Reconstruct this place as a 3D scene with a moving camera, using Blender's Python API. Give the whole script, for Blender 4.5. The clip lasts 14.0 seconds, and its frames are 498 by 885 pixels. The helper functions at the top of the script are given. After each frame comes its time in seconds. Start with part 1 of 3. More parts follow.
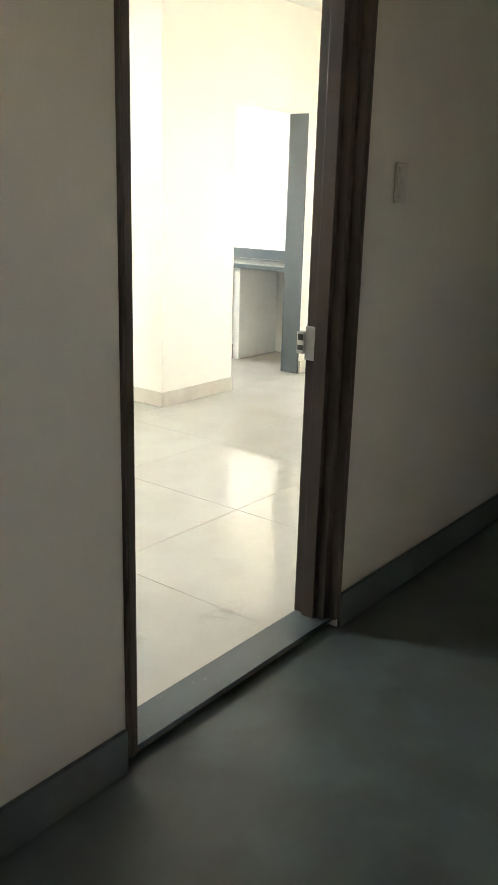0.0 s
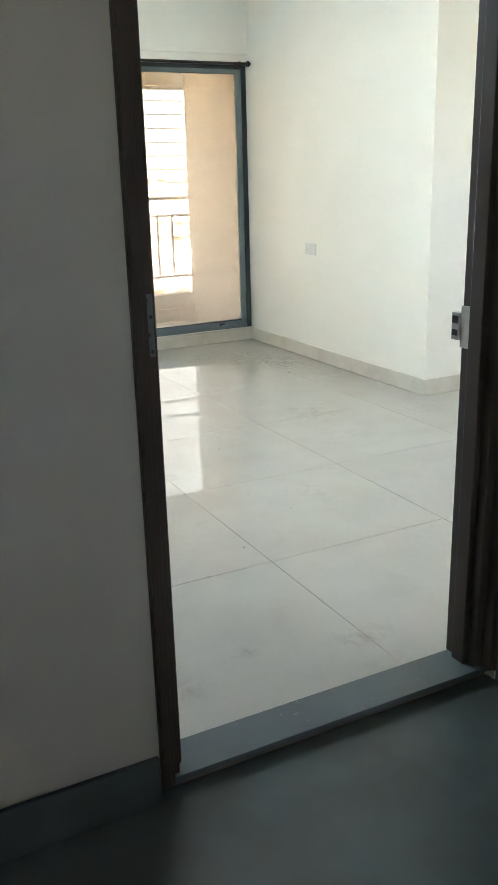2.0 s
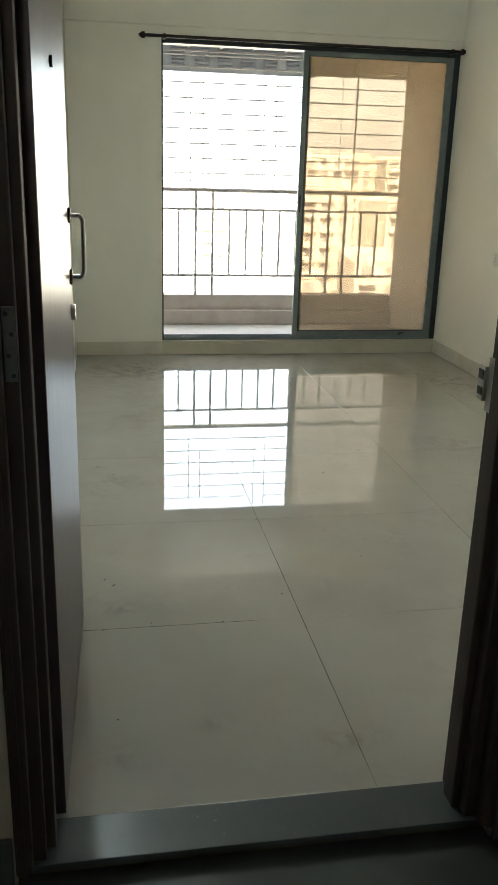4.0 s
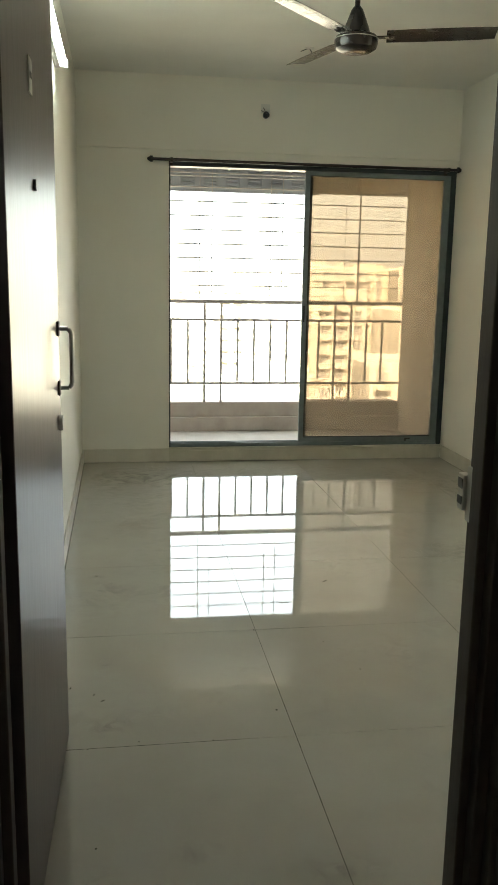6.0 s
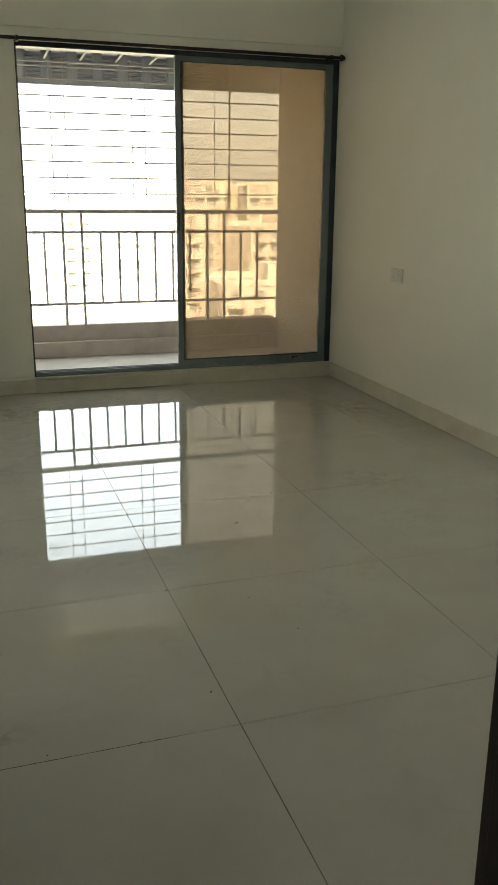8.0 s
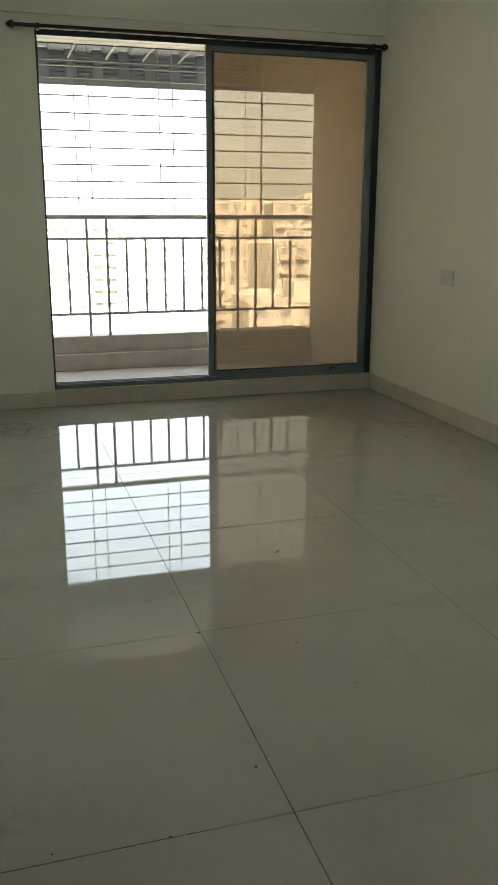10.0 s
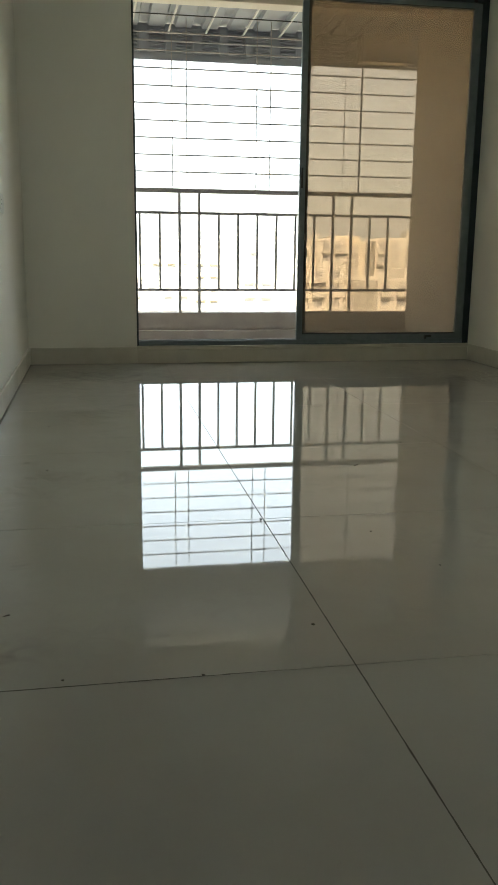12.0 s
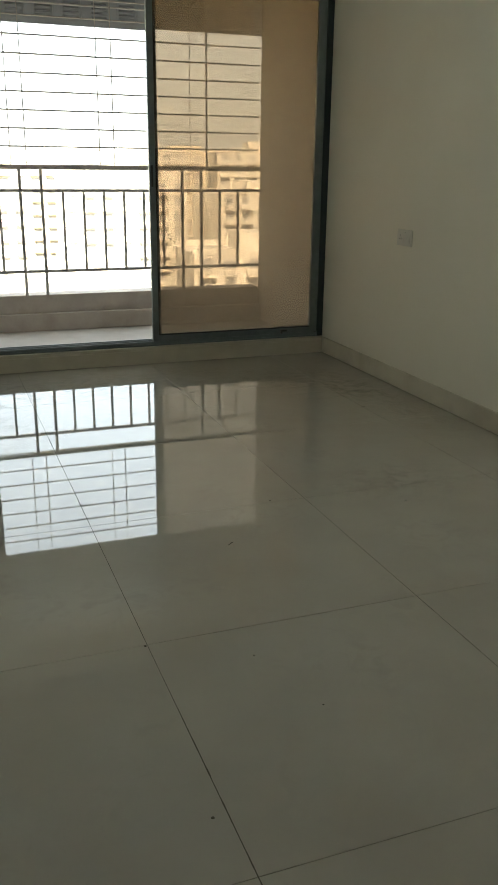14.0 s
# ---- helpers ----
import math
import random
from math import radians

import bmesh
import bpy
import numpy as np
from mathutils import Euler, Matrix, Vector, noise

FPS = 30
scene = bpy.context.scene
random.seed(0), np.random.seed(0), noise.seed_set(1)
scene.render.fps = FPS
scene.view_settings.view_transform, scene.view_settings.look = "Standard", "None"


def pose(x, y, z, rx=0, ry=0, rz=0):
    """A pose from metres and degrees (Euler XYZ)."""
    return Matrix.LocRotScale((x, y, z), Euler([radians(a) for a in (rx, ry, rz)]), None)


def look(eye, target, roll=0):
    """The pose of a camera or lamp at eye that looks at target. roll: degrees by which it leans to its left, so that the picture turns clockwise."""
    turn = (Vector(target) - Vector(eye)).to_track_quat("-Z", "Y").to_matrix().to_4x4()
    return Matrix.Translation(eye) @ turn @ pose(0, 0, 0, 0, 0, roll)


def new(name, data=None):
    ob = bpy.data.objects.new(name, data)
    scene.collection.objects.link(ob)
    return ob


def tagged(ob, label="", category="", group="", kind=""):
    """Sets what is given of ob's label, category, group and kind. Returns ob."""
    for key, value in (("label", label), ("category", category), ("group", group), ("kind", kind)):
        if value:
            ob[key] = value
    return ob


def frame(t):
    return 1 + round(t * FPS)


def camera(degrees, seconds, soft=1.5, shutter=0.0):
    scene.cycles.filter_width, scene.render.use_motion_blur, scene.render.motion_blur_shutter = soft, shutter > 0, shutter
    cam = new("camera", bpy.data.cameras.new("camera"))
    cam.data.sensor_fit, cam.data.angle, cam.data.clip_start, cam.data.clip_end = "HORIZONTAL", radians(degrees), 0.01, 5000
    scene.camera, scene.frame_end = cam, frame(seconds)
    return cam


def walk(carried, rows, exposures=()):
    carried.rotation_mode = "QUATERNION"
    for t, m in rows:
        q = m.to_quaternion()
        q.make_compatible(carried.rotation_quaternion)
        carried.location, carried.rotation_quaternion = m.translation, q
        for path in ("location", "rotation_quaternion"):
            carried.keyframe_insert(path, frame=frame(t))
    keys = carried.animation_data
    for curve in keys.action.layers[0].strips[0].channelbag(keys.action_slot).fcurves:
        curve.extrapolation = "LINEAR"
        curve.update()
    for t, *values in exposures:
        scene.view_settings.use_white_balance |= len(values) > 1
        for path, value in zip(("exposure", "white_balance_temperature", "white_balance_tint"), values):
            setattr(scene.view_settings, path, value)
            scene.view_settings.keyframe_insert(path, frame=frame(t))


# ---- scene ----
cam = camera(32.7, 14.0)
PATH = [
    (0, (-4.097, -6.278, 1.426), (-2.582, -5.1, 0.862), 1.6),
    (0.5, (-3.989, -6.438, 1.413), (-2.713, -5.032, 0.784), -0.2),
    (1, (-3.795, -6.424, 1.387), (-2.687, -4.885, 0.752), -2.2),
    (1.5, (-3.566, -6.461, 1.374), (-2.572, -4.837, 0.763), -1.9),
    (2, (-3.327, -6.45, 1.36), (-2.467, -4.749, 0.756), -1.5),
    (2.5, (-3.129, -6.346, 1.38), (-2.384, -4.587, 0.789), -0.7),
    (3, (-2.916, -6.315, 1.366), (-2.344, -4.488, 0.789), 1.8),
    (3.5, (-2.681, -6.342, 1.367), (-2.247, -4.484, 0.77), 2.7),
    (4, (-2.589, -6.286, 1.367), (-2.254, -4.414, 0.747), 1.7),
    (4.2, (-2.55, -6.285, 1.367), (-2.264, -4.403, 0.754), 1.4),
    (6.3, (-2.503, -6.272, 1.375), (-2.198, -4.331, 1.004), 1.1),
    (6.5, (-2.562, -6.224, 1.367), (-2.191, -4.303, 0.953), 1.6),
    (7, (-2.635, -6.099, 1.35), (-2.186, -4.221, 0.83), 2.7),
    (7.5, (-2.579, -5.869, 1.296), (-2.09, -4.01, 0.745), 1.9),
    (8, (-2.565, -5.72, 1.284), (-1.951, -3.902, 0.726), 0.5),
    (8.2, (-2.580, -5.673, 1.287), (-1.884, -3.885, 0.727), -0.3),
    (10.3, (-2.448, -5.303, 1.102), (-1.967, -3.431, 0.588), 0.5),
    (10.5, (-2.395, -5.295, 1.037), (-2.043, -3.396, 0.516), 1.0),
    (11, (-2.37, -5.226, 0.728), (-2.158, -3.301, 0.226), 1.8),
    (11.5, (-2.387, -5.221, 0.659), (-2.166, -3.287, 0.2), 1.4),
    (12, (-2.393, -5.194, 0.667), (-2.044, -3.274, 0.23), 0.6),
    (12.5, (-2.407, -5.186, 0.688), (-1.923, -3.302, 0.224), 0.1),
    (13, (-2.438, -5.138, 0.838), (-1.906, -3.281, 0.32), 0.1),
    (13.5, (-2.467, -5.113, 1.111), (-1.905, -3.28, 0.541), 1.0),
    (13.9, (-2.44, -5.056, 1.202), (-1.802, -3.266, 0.579), 0.4),
    (14, (-2.422, -5.04, 1.188), (-1.751, -3.263, 0.563), 0.7),
]
walk(cam, [(t, look(eye, target, roll)) for t, eye, target, roll in PATH],
     [(0, 6.25, 6150, 10), (0.5, 6.00, 5800, 10), (1.0, 5.74, 5650, 10), (1.5, 5.68, 5550, 9), (2.5, 5.40, 5250, 6), (3, 4.95, 5400, 4), (3.5, 4.48, 5750, 4), (4.2, 4.25, 6250, 3),
      (6.3, 4.02, 6600, 1), (8.2, 3.66, 6650, 1), (10.3, 3.42, 6300, 2), (11, 3.28, 6250, 2), (14, 3.26, 6450, 2)])

# ---- world, sun, lamps ----
SUN_EL, SUN_AZ = radians(42), radians(200)   # azimuth clockwise from +y
world = bpy.data.worlds.new("world")
scene.world = world
world.use_nodes = True
wn = world.node_tree
sky = wn.nodes.new("ShaderNodeTexSky")
sky.sky_type, sky.sun_disc = "NISHITA", False
sky.sun_elevation, sky.sun_rotation = SUN_EL, SUN_AZ
sky.air_density, sky.dust_density, sky.ozone_density = 1.0, 2.5, 1.0
haze = wn.nodes.new("ShaderNodeMix")      # bright even haze over the clear sky
haze.data_type = "RGBA"
haze.inputs[0].default_value = 0.75
haze.inputs[7].default_value = (3.95, 3.95, 3.85, 1)
wn.links.new(sky.outputs[0], haze.inputs[6])
wn.links.new(haze.outputs[2], wn.nodes["Background"].inputs[0])
wn.nodes["Background"].inputs[1].default_value = 0.11

sun = new("sun", bpy.data.lights.new("sun", "SUN"))
sun.data.energy, sun.data.angle, sun.data.color = 4.0, radians(0.6), (1.0, 0.95, 0.88)
sun_dir = Vector((math.sin(SUN_AZ) * math.cos(SUN_EL), math.cos(SUN_AZ) * math.cos(SUN_EL), math.sin(SUN_EL)))
sun.matrix_world = look(sun_dir * 30, (0, 0, 0))


# ---- materials ----
def material(name, colour, rough=0.5, metal=0.0, second=None, scale=8.0, bump=0.0, bump_scale=60.0,
             mix=0.5, rough_vary=0.08, stretch=(1, 1, 1), coat=0.0, world_space=False, dust=0.0, stain=None, stain_scale=1.3, stain_mix=0.4, spec=0.5):
    """A surface with grain, larger blotches and fine relief, in metres of the object's own space."""
    m = bpy.data.materials.new(name)
    m.use_nodes = True
    nt = m.node_tree
    n, l = nt.nodes, nt.links
    bsdf = n["Principled BSDF"]
    tc = n.new("ShaderNodeTexCoord")
    mp = n.new("ShaderNodeMapping")
    mp.inputs["Scale"].default_value = stretch
    place = n.new("ShaderNodeNewGeometry").outputs["Position"] if world_space else tc.outputs["Object"]
    l.new(place, mp.inputs[0])
    fine = n.new("ShaderNodeTexNoise")
    fine.inputs["Scale"].default_value, fine.inputs["Detail"].default_value = scale, 6
    l.new(mp.outputs[0], fine.inputs["Vector"])
    ramp = n.new("ShaderNodeMapRange")
    ramp.inputs["From Min"].default_value, ramp.inputs["From Max"].default_value = 0.35, 0.65
    l.new(fine.outputs[0], ramp.inputs[0])
    blend = n.new("ShaderNodeMix")
    blend.data_type = "RGBA"
    second = second or tuple(c * 0.88 for c in colour)
    blend.inputs[6].default_value, blend.inputs[7].default_value = (*colour, 1), (*second, 1)
    scaled = n.new("ShaderNodeMath")
    scaled.operation = "MULTIPLY"
    scaled.inputs[1].default_value = mix
    l.new(ramp.outputs[0], scaled.inputs[0])
    l.new(scaled.outputs[0], blend.inputs[0])
    out = blend.outputs[2]
    if stain:
        big = n.new("ShaderNodeTexNoise")
        big.inputs["Scale"].default_value, big.inputs["Detail"].default_value = stain_scale, 5
        l.new(place, big.inputs["Vector"])
        r2 = n.new("ShaderNodeMapRange")
        r2.inputs["From Min"].default_value, r2.inputs["From Max"].default_value = 0.48, 0.72
        r2.inputs["To Max"].default_value = stain_mix
        l.new(big.outputs[0], r2.inputs[0])
        b2 = n.new("ShaderNodeMix")
        b2.data_type = "RGBA"
        b2.inputs[7].default_value = (*stain, 1)
        l.new(out, b2.inputs[6])
        l.new(r2.outputs[0], b2.inputs[0])
        out = b2.outputs[2]
    l.new(out, bsdf.inputs["Base Color"])
    rr = n.new("ShaderNodeMapRange")
    rr.inputs["To Min"].default_value, rr.inputs["To Max"].default_value = max(0.008, rough - rough_vary), min(1, rough + rough_vary)
    l.new(fine.outputs[0], rr.inputs[0])
    gloss = rr.outputs[0]
    if dust:
        d1, d2, d3, add = n.new("ShaderNodeTexNoise"), n.new("ShaderNodeTexNoise"), n.new("ShaderNodeMath"), n.new("ShaderNodeMath")
        d1.inputs["Scale"].default_value, d1.inputs["Detail"].default_value = 2.3, 8
        d2.inputs["Scale"].default_value, d2.inputs["Detail"].default_value, d2.inputs["Distortion"].default_value = 11, 8, 1.5
        l.new(place, d1.inputs["Vector"]), l.new(place, d2.inputs["Vector"])
        d3.operation = "MULTIPLY"
        for k, d, lo, hi in ((0, d1, 0.50, 0.70), (1, d2, 0.46, 0.66)):
            q = n.new("ShaderNodeMapRange")
            q.inputs["From Min"].default_value, q.inputs["From Max"].default_value = lo, hi
            l.new(d.outputs[0], q.inputs[0])
            l.new(q.outputs[0], d3.inputs[k])
        amount = n.new("ShaderNodeMath")
        amount.operation = "MULTIPLY"
        amount.inputs[1].default_value = dust
        l.new(d3.outputs[0], amount.inputs[0])
        l.new(gloss, add.inputs[0]), l.new(amount.outputs[0], add.inputs[1])
        gloss = add.outputs[0]
        film = n.new("ShaderNodeMix")
        film.data_type = "RGBA"
        film.inputs[7].default_value = (*(c * 0.88 for c in colour), 1)
        l.new(d3.outputs[0], film.inputs[0])
        l.new(out, film.inputs[6])
        l.new(film.outputs[2], bsdf.inputs["Base Color"])
    l.new(gloss, bsdf.inputs["Roughness"])
    bsdf.inputs["Metallic"].default_value = metal
    bsdf.inputs["Coat Weight"].default_value = coat
    bsdf.inputs["Specular IOR Level"].default_value = spec
    if bump:
        bn = n.new("ShaderNodeTexNoise")
        bn.inputs["Scale"].default_value, bn.inputs["Detail"].default_value = bump_scale, 4
        l.new(place, bn.inputs["Vector"])
        bp = n.new("ShaderNodeBump")
        bp.inputs["Strength"].default_value, bp.inputs["Distance"].default_value = bump, 0.002
        l.new(bn.outputs[0], bp.inputs["Height"])
        l.new(bp.outputs[0], bsdf.inputs["Normal"])
    return m


M_WALL = material("wall_paint", (0.83, 0.80, 0.715), 0.55, second=(0.80, 0.77, 0.685), scale=3, bump=0.25, bump_scale=45, stain=(0.70, 0.68, 0.58), stain_mix=0.25)
M_CEIL = material("ceiling_paint", (0.80, 0.79, 0.73), 0.8, scale=2, bump=0.15, bump_scale=60)
M_LOBBY = material("lobby_paint", (0.54, 0.495, 0.40), 0.5, second=(0.49, 0.445, 0.36), scale=2.5, bump=0.5, bump_scale=30, stain=(0.40, 0.37, 0.31), stain_mix=0.3)
M_TILE = material("vitrified_tile", (0.455, 0.430, 0.380), 0.015, second=(0.425, 0.400, 0.350), scale=5, mix=0.6, rough_vary=0.008, spec=0.62, stain=(0.39, 0.355, 0.30), stain_scale=2.0, stain_mix=0.45, bump=0.003, bump_scale=2.5, world_space=True, dust=0.05)
M_TILE.node_tree.nodes["Principled BSDF"].inputs["Specular Tint"].default_value = (0.88, 0.90, 0.92, 1)
M_JOINT = material("joint", (0.10, 0.09, 0.07), 0.8)
M_SKIRT = material("skirting_tile", (0.62, 0.58, 0.49), 0.38, second=(0.55, 0.51, 0.43), scale=9, stain=(0.44, 0.38, 0.29), stain_scale=6, stain_mix=0.4, world_space=True)
M_SILL = material("sill_marble", (0.55, 0.51, 0.42), 0.38, second=(0.47, 0.43, 0.35), scale=12)
M_GRANITE = material("green_granite", (0.095, 0.112, 0.118), 0.24, second=(0.104, 0.122, 0.128), scale=60, mix=0.4, stain=(0.08, 0.092, 0.095), stain_scale=3)
M_KOTA = material("dark_stone_floor", (0.088, 0.104, 0.098), 0.36, second=(0.060, 0.066, 0.058), scale=6, mix=0.9, rough_vary=0.03, bump=0.10, bump_scale=14, stain=(0.095, 0.10, 0.092), stain_scale=3, stain_mix=0.5)
M_FRAME = material("dark_frame_wood", (0.058, 0.040, 0.030), 0.5, second=(0.040, 0.027, 0.020), scale=14, stretch=(6, 6, 0.5), mix=0.25, bump=0.12, bump_scale=90, spec=0.35)
M_LEAF = material("dark_laminate", (0.088, 0.064, 0.062), 0.32, second=(0.055, 0.038, 0.035), scale=12, stretch=(5, 5, 0.4), mix=0.35, bump=0.08, bump_scale=40, rough_vary=0.03, spec=0.45)
M_ALU = material("grey_aluminium", (0.19, 0.215, 0.225), 0.42, metal=0.2, second=(0.125, 0.16, 0.17), scale=30)
M_TRACK = material("dark_track", (0.035, 0.045, 0.05), 0.45, metal=0.3)
M_ROD = material("rod_metal", (0.035, 0.028, 0.025), 0.4, metal=0.6)
M_STEEL = material("brushed_steel", (0.72, 0.70, 0.66), 0.34, metal=1.0, scale=60)
M_NICKEL = material("nickel_plate", (0.55, 0.53, 0.48), 0.35, metal=0.35, scale=50)
M_HANDLE = material("handle_metal", (0.10, 0.085, 0.075), 0.4, metal=0.9)
M_PLATE = material("grey_enamel", (0.15, 0.15, 0.14), 0.5, second=(0.11, 0.11, 0.10), scale=40)
M_PLASTIC = material("white_plastic", (0.72, 0.71, 0.66), 0.40)
M_PALE = material("aged_cream_plastic", (0.46, 0.43, 0.36), 0.45)
M_DARK = material("dark_plastic", (0.03, 0.03, 0.03), 0.4)
M_FAN = material("fan_brown_enamel", (0.024, 0.018, 0.016), 0.26, second=(0.018, 0.014, 0.012), scale=20)
M_BALC = material("balcony_paint", (0.60, 0.57, 0.51), 0.8, second=(0.54, 0.515, 0.46), scale=4, bump=0.5, bump_scale=50, stain=(0.45, 0.38, 0.30), stain_scale=2, stain_mix=0.4)
M_PARAPET = material("parapet_plaster", (0.42, 0.38, 0.35), 0.85, second=(0.34, 0.30, 0.28), scale=8, bump=0.5, bump_scale=40, stain=(0.22, 0.17, 0.13), stain_scale=3, stain_mix=0.6)
M_BFLOOR = material("balcony_tile", (0.42, 0.40, 0.38), 0.4, second=(0.34, 0.32, 0.30), scale=6, stain=(0.30, 0.27, 0.24), stain_scale=4, stain_mix=0.5)
M_RAIL = material("rail_enamel", (0.36, 0.35, 0.35), 0.5, second=(0.30, 0.27, 0.25), scale=30)
M_GALV = material("galvanised_steel", (0.50, 0.50, 0.50), 0.5, metal=0.3, scale=40)
M_SHEET = material("roof_sheet", (0.27, 0.295, 0.345), 0.45, second=(0.29, 0.30, 0.33), scale=10, stain=(0.22, 0.22, 0.22), stain_scale=5)
M_KTILE = material("kitchen_tile", (0.78, 0.79, 0.76), 0.15, scale=4)
M_CONC = material("building_paint", (0.60, 0.56, 0.47), 0.9, second=(0.50, 0.46, 0.38), scale=0.4, stain=(0.30, 0.24, 0.18), stain_scale=0.12, stain_mix=0.5)
M_CONC2 = material("building_paint_pale", (0.62, 0.58, 0.50), 0.9, second=(0.50, 0.46, 0.39), scale=0.4, stain=(0.34, 0.30, 0.25), stain_scale=0.1)
M_CONC3 = material("building_paint_ochre", (0.62, 0.55, 0.42), 0.9, second=(0.52, 0.45, 0.34), scale=0.4, stain=(0.30, 0.22, 0.15), stain_scale=0.1)
M_BWIN = material("building_glass", (0.26, 0.25, 0.24), 0.5)
M_GROUND = material("dusty_ground", (0.34, 0.29, 0.22), 0.95, second=(0.20, 0.19, 0.13), scale=0.05, mix=0.9)
M_LEAFG = material("tree_foliage", (0.06, 0.09, 0.03), 0.8, second=(0.04, 0.06, 0.02), scale=2)

M_TUBE = bpy.data.materials.new("lit_tube")
M_TUBE.use_nodes = True
M_TUBE.node_tree.nodes["Principled BSDF"].inputs["Emission Color"].default_value = (0.92, 1.0, 0.98, 1)
M_TUBE.node_tree.nodes["Principled BSDF"].inputs["Emission Strength"].default_value = 4.0

M_GLASS = bpy.data.materials.new("amber_glass")
M_GLASS.use_nodes = True
_n, _l = M_GLASS.node_tree.nodes, M_GLASS.node_tree.links
_n.remove(_n["Principled BSDF"])
_tr, _gl, _fr, _mx, _tl, _m2 = (_n.new(k) for k in ("ShaderNodeBsdfTransparent", "ShaderNodeBsdfGlossy", "ShaderNodeFresnel", "ShaderNodeMixShader", "ShaderNodeBsdfTranslucent", "ShaderNodeMixShader"))
_tr.inputs[0].default_value = (0.662, 0.618, 0.565, 1)
_tl.inputs[0].default_value = (0.76, 0.69, 0.57, 1)   # dust film on the pane
_gl.inputs["Roughness"].default_value = 0.02
_fr.inputs[0].default_value = 1.25
_m2.inputs[0].default_value = 0.11
_l.new(_tr.outputs[0], _m2.inputs[1])
_l.new(_tl.outputs[0], _m2.inputs[2])
_l.new(_fr.outputs[0], _mx.inputs[0])
_l.new(_m2.outputs[0], _mx.inputs[1])
_l.new(_gl.outputs[0], _mx.inputs[2])
_l.new(_mx.outputs[0], _n["Material Output"].inputs[0])


# ---- mesh helpers ----
def box(bm, x0, x1, y0, y1, z0, z1, bevel=0.0):
    """Adds a box, its edges rounded by bevel."""
    vs = [bm.verts.new((x, y, z)) for x in (x0, x1) for y in (y0, y1) for z in (z0, z1)]
    fs = [bm.faces.new([vs[i] for i in f]) for f in ((0, 1, 3, 2), (4, 6, 7, 5), (0, 4, 5, 1), (2, 3, 7, 6), (0, 2, 6, 4), (1, 5, 7, 3))]
    if bevel:
        es = list({e for f in fs for e in f.edges})
        bmesh.ops.bevel(bm, geom=es, offset=bevel, segments=2, profile=0.5, affect="EDGES")


def rod(bm, a, b, r, segs=10, r2=None):
    """Adds a closed bar of round section from a to b."""
    a, b = Vector(a), Vector(b)
    m = Matrix.Translation((a + b) / 2) @ (b - a).to_track_quat("Z", "Y").to_matrix().to_4x4()
    bmesh.ops.create_cone(bm, cap_ends=True, segments=segs, radius1=r, radius2=r if r2 is None else r2, depth=(b - a).length, matrix=m)


def lathe(bm, profile, centre, segs=24):
    """Turns a profile of (radius, height) about the vertical through centre."""
    rings = []
    for r, z in profile:
        rings.append([bm.verts.new((centre[0] + r * math.cos(2 * math.pi * k / segs), centre[1] + r * math.sin(2 * math.pi * k / segs), centre[2] + z)) for k in range(segs)])
    for p, q in zip(rings, rings[1:]):
        for k in range(segs):
            bm.faces.new((p[k], p[(k + 1) % segs], q[(k + 1) % segs], q[k]))
    bm.faces.new(rings[0][::-1])
    bm.faces.new(rings[-1])


def part(name, bm, mat, parent=None, label="", smooth=False):
    """Links a bmesh as one mesh object."""
    bmesh.ops.recalc_face_normals(bm, faces=bm.faces)
    me = bpy.data.meshes.new(name)
    bm.to_mesh(me)
    bm.free()
    me.materials.append(mat)
    if smooth:
        for p in me.polygons:
            p.use_smooth = True
        me.set_sharp_from_angle(angle=radians(35))
    ob = new(name, me)
    if parent:
        ob.parent = parent
    if label:
        ob["label"] = label
    return ob


def boxes(name, mat, spans, parent=None, label="", bevel=0.0):
    bm = bmesh.new()
    for s in spans:
        box(bm, *s, bevel=bevel)
    return part(name, bm, mat, parent, label)


def structure(ob, label, category="wall"):
    return tagged(ob, label=label, category=category, kind="structure")


def thing(name, label, category, at=(0, 0, 0), group=""):
    e = new(name)
    e.location = at
    e.empty_display_size = 0.1
    return tagged(e, label=label, category=category, group=group)


# ---- plan ----
XL, XE = -2.786, 2.30          # left wall, far east wall
YD, YO = -4.74, -4.88          # door wall: room face, lobby face
YJ, XJ = -2.33, 0.74           # jog wall, its end at the kitchen opening
YK = -0.5                      # kitchen far wall
H = 2.74
DX0, DX1, DH = -2.71, -1.84, 2.08   # door clear opening
WX0, WX1, WZ0, WZ1 = -2.145, 0.0, 0.105, 2.172
BX0, BX1, BY = -2.45, 0.250, 1.87
LZ = -0.035                    # lobby floor
LX0, LX1, LY = -6.2, 2.44, -8.0

# walls
structure(boxes("wall_north", M_WALL, [(XL - 0.15, WX0, 0, 0.16, -0.2, H), (WX0, WX1, 0, 0.16, WZ1, H), (WX1, 0.15, 0, 0.16, -0.2, H),
                                         (WX0, WX1, 0.012, 0.16, -0.2, WZ0 - 0.02)]), "cream painted wall round the balcony door")
structure(boxes("beam", M_WALL, [(XL, 0.0, -0.022, -0.001, 2.245, H)]), "cream painted lintel beam above the balcony door", "beam")
structure(boxes("wall_west", M_WALL, [(XL - 0.15, XL, YD, 0, -0.2, H)]), "cream painted long wall")
structure(boxes("wall_east", M_WALL, [(0, 0.15, YJ, 0, -0.2, H)]), "cream painted wall with a socket")
